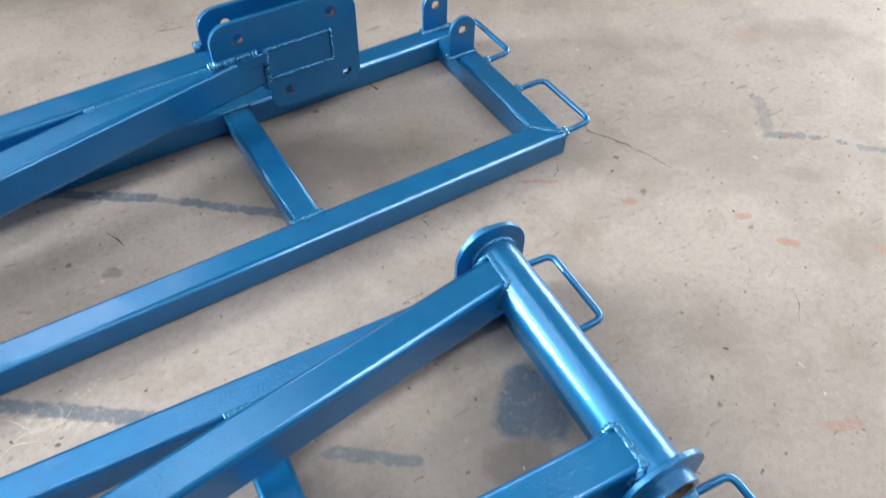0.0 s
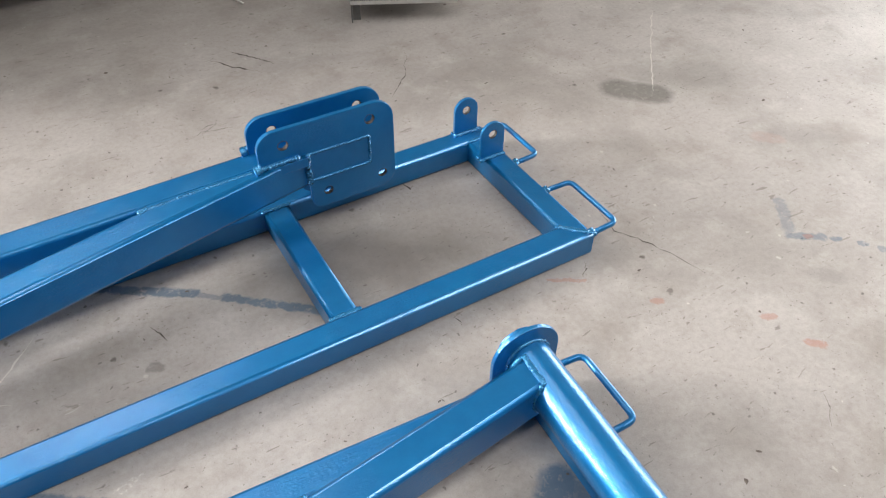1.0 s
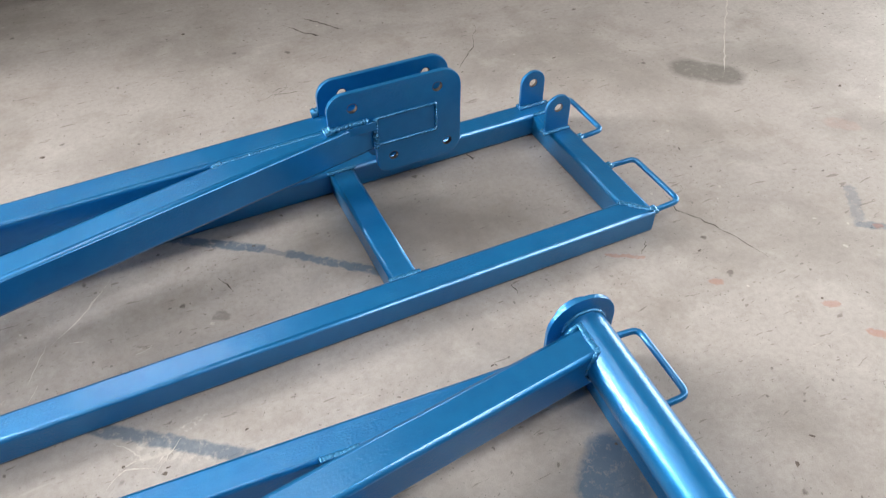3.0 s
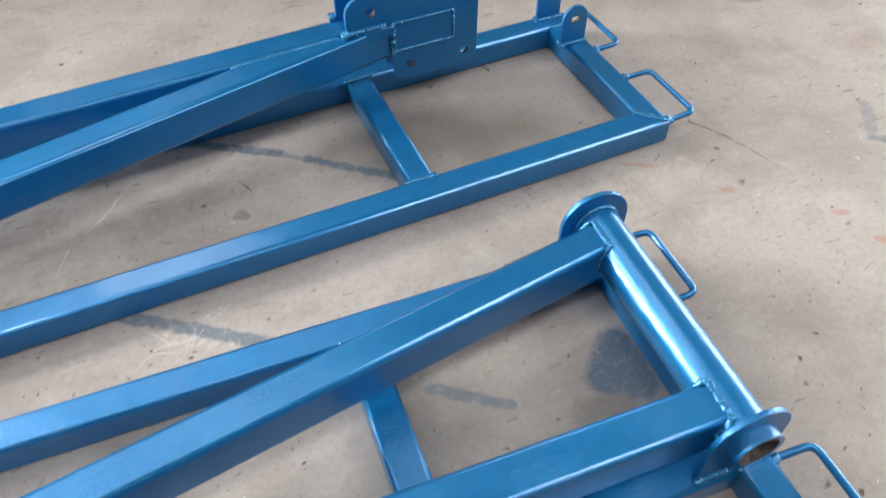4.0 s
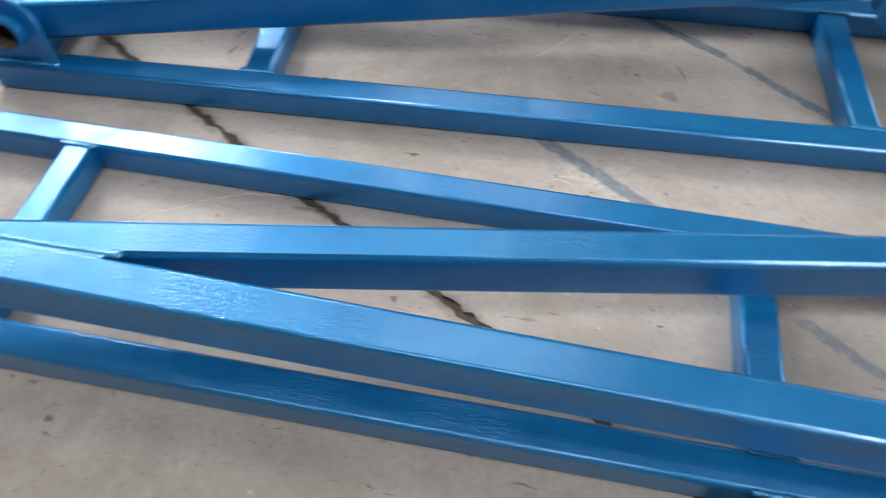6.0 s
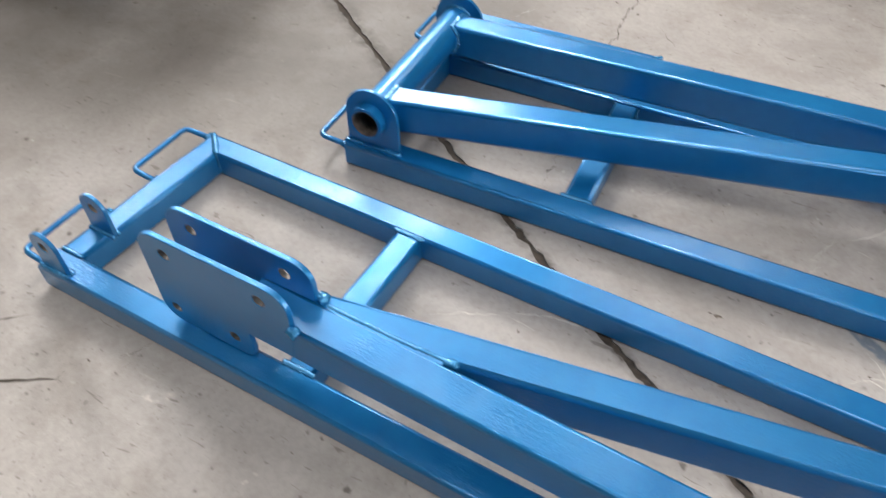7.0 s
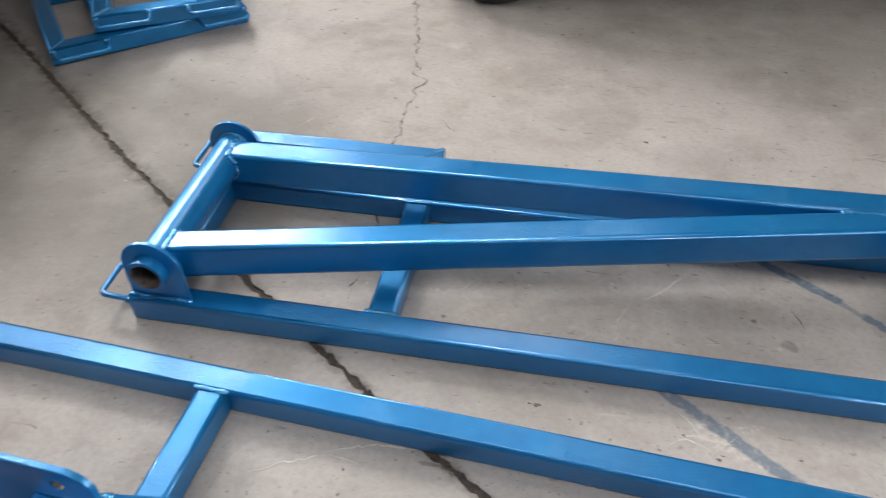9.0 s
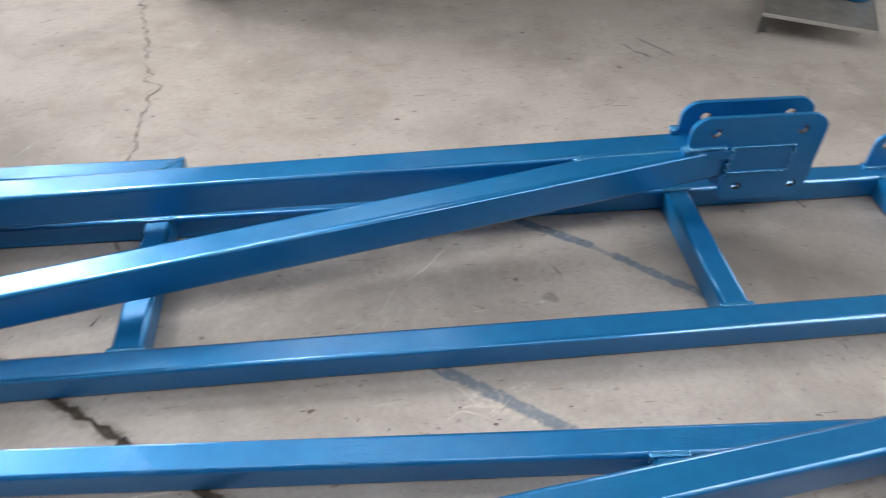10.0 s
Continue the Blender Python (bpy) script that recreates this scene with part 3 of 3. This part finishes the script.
def lifting_frame(x2=2.338, skew=0.0, full=True):
    """A welded carrying frame. u runs from the bracket end to the pivot end, v across from the plain rail, z up.
    x2: where the second crossbar sits; skew: how far the bracket end runs out of square."""
    root = new("lifting_frame")
    x3 = x2 + 0.08

    def out(v):
        return skew * v / 0.655

    part("long_rail", flat_bar([(0, 0), (3.1, 0), (3.1, W), (W, W)], 0, TOP), BLUE, root)
    part("long_rail", flat_bar([(out(0.577), 0.574), (3.02, 0.574), (3.02, 0.655), (out(0.655), 0.655)], 0, TOP), BLUE, root)
    part("end_bar", flat_bar([(0, 0), (W, W), (W + out(0.577), 0.574), (out(0.577), 0.574)], 0, TOP), BLUE, root)
    part("end_bar", flat_bar([(3.02, W), (3.1, W), (3.1, 0.89), (3.02, 0.81)], 0, TOP), BLUE, root)
    part("short_rail", flat_bar([(3.02, 0.81), (3.1, 0.89), (x2 + 0.005, 0.89), (x3 + 0.005, 0.81)], 0, TOP), BLUE, root)
    part("crossbar", flat_bar([(0.728, W), (0.806, W), (0.806, 0.574), (0.728, 0.574)], 0, TOP - 0.002), BLUE, root)
    part("crossbar", flat_bar([(x2, W), (x3, W), (x3, 0.574), (x2, 0.574)], 0, TOP - 0.002), BLUE, root)
    part("crossbar", flat_bar([(x2 + 0.005, 0.655), (x3 + 0.005, 0.655), (x3 + 0.005, 0.81), (x2 + 0.005, 0.89)], 0, TOP), BLUE, root)
    handle(root, out(0.1), -0.1, 0.015, 0.248)
    handle(root, out(0.52), -0.095, 0.415, 0.632)
    handle(root, 3.1, 0.1, 0.015, 0.235)
    handle(root, 3.1, 0.1, 0.65, 0.875)
    z = TOP + 0.0005
    weld(root, [(0.004, 0.004, z), (0.078, 0.078, z)], 0.0085, flat=0.5)
    weld(root, [(W, 0.079, TOP), (W, 0.079, 0.01)], 0.005)
    weld(root, [(3.03, 0.82, z), (3.094, 0.884, z)], 0.0055, flat=0.45)
    weld(root, [(x3, 0.816, z), (x2 + 0.008, 0.886, z)], 0.0075, flat=0.5)
    weld(root, [(out(0.577) + 0.004, 0.575, z), (out(0.577) + 0.078, 0.575, z)], 0.006)
    for u0, u1 in ((0.728, 0.806), (x2, x3)):
        for v in (W - 0.001, 0.575):
            weld(root, [(u0 - 0.008, v, z - 0.001), (u1 + 0.008, v, z - 0.001)], 0.0075, flat=0.4)
            weld(root, [(u0 - 0.001, v, z), (u0 - 0.001, v, 0.012)], 0.005)
    weld(root, [(x2 - 0.004, 0.656, z), (x3 + 0.014, 0.656, z)], 0.0065)
    weld(root, [(3.019, 0.574, z), (3.019, 0.655, z)], 0.005)
    if full:
        add_arms(root, out(0.55))
    return root


def add_arms(root, du):
    part("arm", arm([(3.0, 0.517), (3.0, 0.606), (0.664, 0.6025), (0.664, 0.508)]), BLUE, root)
    part("arm", arm([(3.0, 0.062), (3.0, 0.146), (1.125, 0.5075), (0.674, 0.5055)]), BLUE, root)
    part("pivot_tube", ring_tube(3.012, 0.19, 0.006, -0.664, 0.054, 0.044), BLUE, root, "round hollow pivot tube with raw inner wall")
    part("tube_lining", ring_tube(3.012, 0.19, 0.0055, -0.6635, 0.0442, 0.0415), RUST, root, "bare rusty inner wall of the tube")
    for v, face in ((0.026, 0.024), (0.626, 0.64)):
        part("flange", shifted(plate(FLANGE, [(3.012, 0.19, 0.0535)], 0.012, 0.002), -v), BLUE, root)
        weld(root, [(2.914, face, TOP + 0.002), (3.106, face, TOP + 0.002)], 0.0085)
        inner = 0.04 if face < 0.1 else 0.624
        weld(root, [(3.012 + 0.056 * math.cos(k / 8 * math.pi), inner, 0.19 + 0.056 * math.sin(k / 8 * math.pi)) for k in range(17)], 0.005)
    part("bracket_plate", shifted(plate(BRACKET, HOLES, 0.0145, 0.0025), -0.503), BLUE, root)
    part("bracket_plate", shifted(plate(BRACKET[:-1] + [(0.671, 0.186), (0.8, 0.186)], HOLES, 0.0145, 0.0025), -0.5892), BLUE, root)
    for x, z, r in HOLES:
        for v in (0.503, 0.5892):
            part("hole_bore", ring_tube(x, z, -v - 0.0012, -v - 0.0133, r + 0.0004, r - 0.0012, 20), BORE, root, "bare drilled hole with a bright glint")
    for v in (0.468, 0.63):
        part("hole_bore", ring_tube(0.055 + du, 0.17, -v - 0.0012, -v - 0.0108, 0.0159, 0.0143, 20), BORE, root, "bare drilled hole with a bright glint")
        lug = plate([(u + du, q) for u, q in LUG], [(0.055 + du, 0.17, 0.0155)], 0.012, 0.002)
        part("lug", shifted(lug, -v), BLUE, root)
        for dv in (-0.002, 0.014):
            weld(root, [(0.006 + du, v + dv, TOP + 0.002), (0.106 + du, v + dv, TOP + 0.002)], 0.0075)
    # arms to bracket and to tube
    seam = [(0.672, 0.49), (1.1, 0.4935), (1.14, 0.505), (1.1, 0.523), (0.664, 0.523)]
    part("seam_filler", prism(seam, [arm_top(u) - 0.03 for u, v in seam], [arm_top(u) - 0.0007 for u, v in seam], 0.0006), BLUE, root)
    weld(root, [(1.14, 0.502, arm_top(1.13) - 0.001), (1.0, 0.507, arm_top(1.0) - 0.0012), (0.83, 0.507, arm_top(0.83) - 0.0012)], 0.0055, flat=0.45)
    weld(root, [(1.15, 0.499, arm_top(1.14) - 0.003), (1.118, 0.505, arm_top(1.12) - 0.001)], 0.01, flat=0.6)
    weld(root, [(0.82, 0.5, 0.292), (0.69, 0.5, 0.294)], 0.009)
    for v in (0.5, 0.6055):
        weld(root, [(0.828, v, 0.289), (0.802, v, 0.296)], 0.014)
    weld(root, [(0.671, 0.5015, 0.295), (0.671, 0.5015, 0.185)], 0.0095)
    weld(root, [(0.668, 0.5025, 0.29), (0.476, 0.5025, 0.29), (0.476, 0.5025, 0.197), (0.668, 0.5025, 0.197)], 0.005, flat=0.8)
    tube = [(3.012 - math.sqrt(0.0545 ** 2 - (z - 0.19) ** 2), z) for z in (0.234, 0.225, 0.21, 0.19, 0.17, 0.155, 0.145)]
    for v0, v1 in ((0.062, 0.148), (0.515, 0.606)):
        weld(root, [(2.982, v0 - 0.003, 0.2375), (2.982, v1 + 0.003, 0.2372)], 0.0075, flat=0.42)
        for v in (v0 - 0.001, v1 + 0.001):
            weld(root, [(u - 0.001, v, z) for u, z in tube], 0.0085)


FRAME_TEXT = "blue-painted welded steel lifting frame lying flat on concrete floor"
GROUP = "lifting frames on the floor"
frame_a = tagged(lifting_frame(), FRAME_TEXT, "steel frame", GROUP)
frame_a.matrix_basis = pose(1.41, 1.40, 0, 0, 0, 180)
frame_b = tagged(lifting_frame(2.365, -0.03), FRAME_TEXT, "steel frame", GROUP)
frame_b.matrix_basis = pose(-2.0887, 1.2711, 0, 0, 0, -3.36)
frame_c = copy_thing(frame_a, pose(-3.32, 1.857, 0, 0, 0, math.degrees(math.atan2(0.55, -0.835))))
tagged(frame_c, "blue-painted steel lifting frame lying apart near a black-tyred trolley")
frame_d = tagged(lifting_frame(full=False), "blue-painted steel base frame lying underneath another frame", "steel frame", GROUP)
frame_d.matrix_basis = pose(-4.067, 5.671, 0, 0, 0, math.degrees(math.atan2(-0.768, 0.641)))
frame_e = copy_thing(frame_a, pose(-2.63, 2.89, 0.0835, 0, 0, 120))
tagged(frame_e, "blue-painted steel lifting frame stacked on top of a base frame")


# ---- low steel stand ----
def steel_stand():
    root = tagged(new("low_stand"), "low dull grey steel stand with bright cut edges on short legs", "stand")
    root.matrix_basis = pose(1.43, 3.115, 0, 0, 0, math.degrees(math.atan2(-0.21, 0.42)))
    bm = box(0, 0.47, 0, 0.9, 0.094, 0.1)
    part("top_plate", bm, GREYSTEEL, root)
    bm = box(0, 0.47, -0.004, 0.0, 0.086, 0.1015)
    part("front_edge", bm, PALE, root, "bright cut front edge")
    bm = box(0.4702, 0.474, 0, 0.9, 0.088, 0.1012)
    part("side_edge", bm, PALE, root, "bright cut side edge")
    for x, y in ((0.0, 0.0), (0.44, 0.25), (0.0, 0.85), (0.44, 0.85)):
        bm = box(x, x + 0.006, y, y + 0.035, 0, 0.094)
        other = box(x + 0.006, x + 0.04, y + 0.03, y + 0.036, 0, 0.094)
        join(bm, other)
        part("leg", bm, GREYSTEEL, root)
    return root


steel_stand()


# ---- parked vehicle: black tyre and dark underbody ----
def lathe(profile, sides=40):
    bm = bmesh.new()
    rings = [[bm.verts.new((r * math.cos(k), y, r * math.sin(k))) for k in (2 * math.pi * j / sides for j in range(sides))] for r, y in profile]
    for a, b in zip(rings, rings[1:]):
        for j in range(sides):
            bm.faces.new((a[j], a[(j + 1) % sides], b[(j + 1) % sides], b[j])).smooth = True
    return bm


def wheel_at(root, x, y, r, half):
    wheel = new("wheel")
    wheel.parent = root
    wheel.matrix_basis = pose(x, y, r)
    k = r / 0.355
    tyre = [(0.2, -0.8), (0.26, -1.0), (0.33, -0.92), (0.352, -0.64), (0.355, 0.0), (0.352, 0.64), (0.33, 0.92), (0.26, 1.0), (0.2, 0.8)]
    rim = [(0.02, -0.5), (0.16, -0.5), (0.19, -0.8), (0.2, -0.8), (0.2, 0.8), (0.19, 0.8), (0.16, 0.5), (0.02, 0.5)]
    part("tyre", lathe([(a * k, b * half) for a, b in tyre]), RUBBER, wheel)
    part("rim", lathe([(a * k, b * half) for a, b in rim]), GREYSTEEL, wheel)
    return wheel


def wheeled(name, label, category, m, wheels, r, half, body, mat):
    root = tagged(new(name), label, category)
    root.matrix_basis = m
    for x, y in wheels:
        wheel_at(root, x, y, r, half)
    bm = box(*body)
    rounded(bm, bm.edges[:], 0.06)
    part("body", bm, mat, root)
    for x in sorted({x for x, y in wheels}):
        ys = [y for xx, y in wheels if xx == x]
        part("axle", sweep([(x, min(ys), r), (x, max(ys), r)], 0.04, 12), CHASSIS, root)
        part("strut", box(x - 0.05, x + 0.05, sum(ys) / 2 - 0.05, sum(ys) / 2 + 0.05, r, body[4] + 0.05), CHASSIS, root)
    return root


wheeled("vehicle", "parked vehicle with black rubber tyres and a dark raised underbody", "vehicle", pose(-0.95, 3.755, 0, 0, 0, 2),
        ((0.0, 0.0), (0.0, 1.5), (2.3, 0.25), (2.3, 1.5)), 0.355, 0.125, (-0.4, 3.0, -0.02, 1.9, 0.26, 2.2), CHASSIS)

# one tyre and fork are real; the wide bed is added to block light
def shade_bed_trolley():
    root = tagged(new("trolley"), "small black trolley tyres under an added unseen bed that blocks light", "trolley")
    x0, x1, y0, y1, z0 = -6.6, -2.8, 1.9, 5.3, 0.74
    part("shade_bed", box(x0, x1, y0, y1, z0, z0 + 0.03), CHASSIS, root)
    for y in (y0 + 0.1, (y0 + y1) / 2, y1 - 0.1):
        part("beam", box(x0 + 0.02, x1 - 0.02, y - 0.04, y + 0.04, z0 - 0.1, z0), CHASSIS, root)
    for x, y, turn in ((-3.83, 2.04, 147), (-4.8, 2.15, 147), (-4.75, 4.9, 90), (-3.05, 5.15, 90)):
        wheel = wheel_at(root, 0, 0, 0.15, 0.045)
        wheel.matrix_basis = pose(x, y, 0.15, 0, 0, turn)
        side = Vector((-math.sin(radians(turn)), math.cos(radians(turn)), 0)) * 0.065
        hub = Vector((x, y, 0.15))
        for k in (-1, 1):
            fork = box(-0.04, 0.04, -0.005, 0.005, -0.05, z0 - 0.15)
            bmesh.ops.transform(fork, matrix=Matrix.Translation(hub + side * k) @ pose(0, 0, 0, 0, 0, turn), verts=fork.verts[:])
            part("fork", fork, CHASSIS, root)
            part("nut", sweep([hub + side * k, hub + side * k * 1.35], 0.016, 6), PALE, root, "bright hexagon nut")
        part("axle", sweep([hub - side, hub + side], 0.012, 10), GREYSTEEL, root)
    return root


shade_bed_trolley()

# ---- small things ----
def paint_tin():
    root = tagged(new("paint_tin"), "round blue metal paint tin standing on the grey steel stand", "tin")
    root.matrix_basis = pose(1.92, 3.26, 0.1)
    body = lathe([(0.001, 0.0), (0.078, 0.0), (0.082, 0.004), (0.082, 0.15), (0.085, 0.154), (0.082, 0.158), (0.074, 0.158), (0.072, 0.15), (0.001, 0.15)], 36)
    bmesh.ops.rotate(body, verts=body.verts[:], cent=(0, 0, 0), matrix=Matrix.Rotation(radians(90), 3, "X"))
    part("body", body, BLUE, root)
    part("bail_handle", sweep([(0.088 * math.cos(radians(a)), 0.088 * math.sin(radians(a)), 0.135 - 0.03 * math.sin(radians(a))) for a in range(0, 181, 12)], 0.002, 6), PALE, root, "thin wire bail handle")
    return root


paint_tin()

bm = sweep(corner_line([(1.03, 3.66, 0.004), (1.05, 3.6, 0.004), (1.075, 3.54, 0.004)], 0.02), 0.004, 8)
tagged(new("wire_offcut", mesh_of(bm, "wire_offcut", PALE)), "short bent pale wire offcut lying on the concrete", "wire")
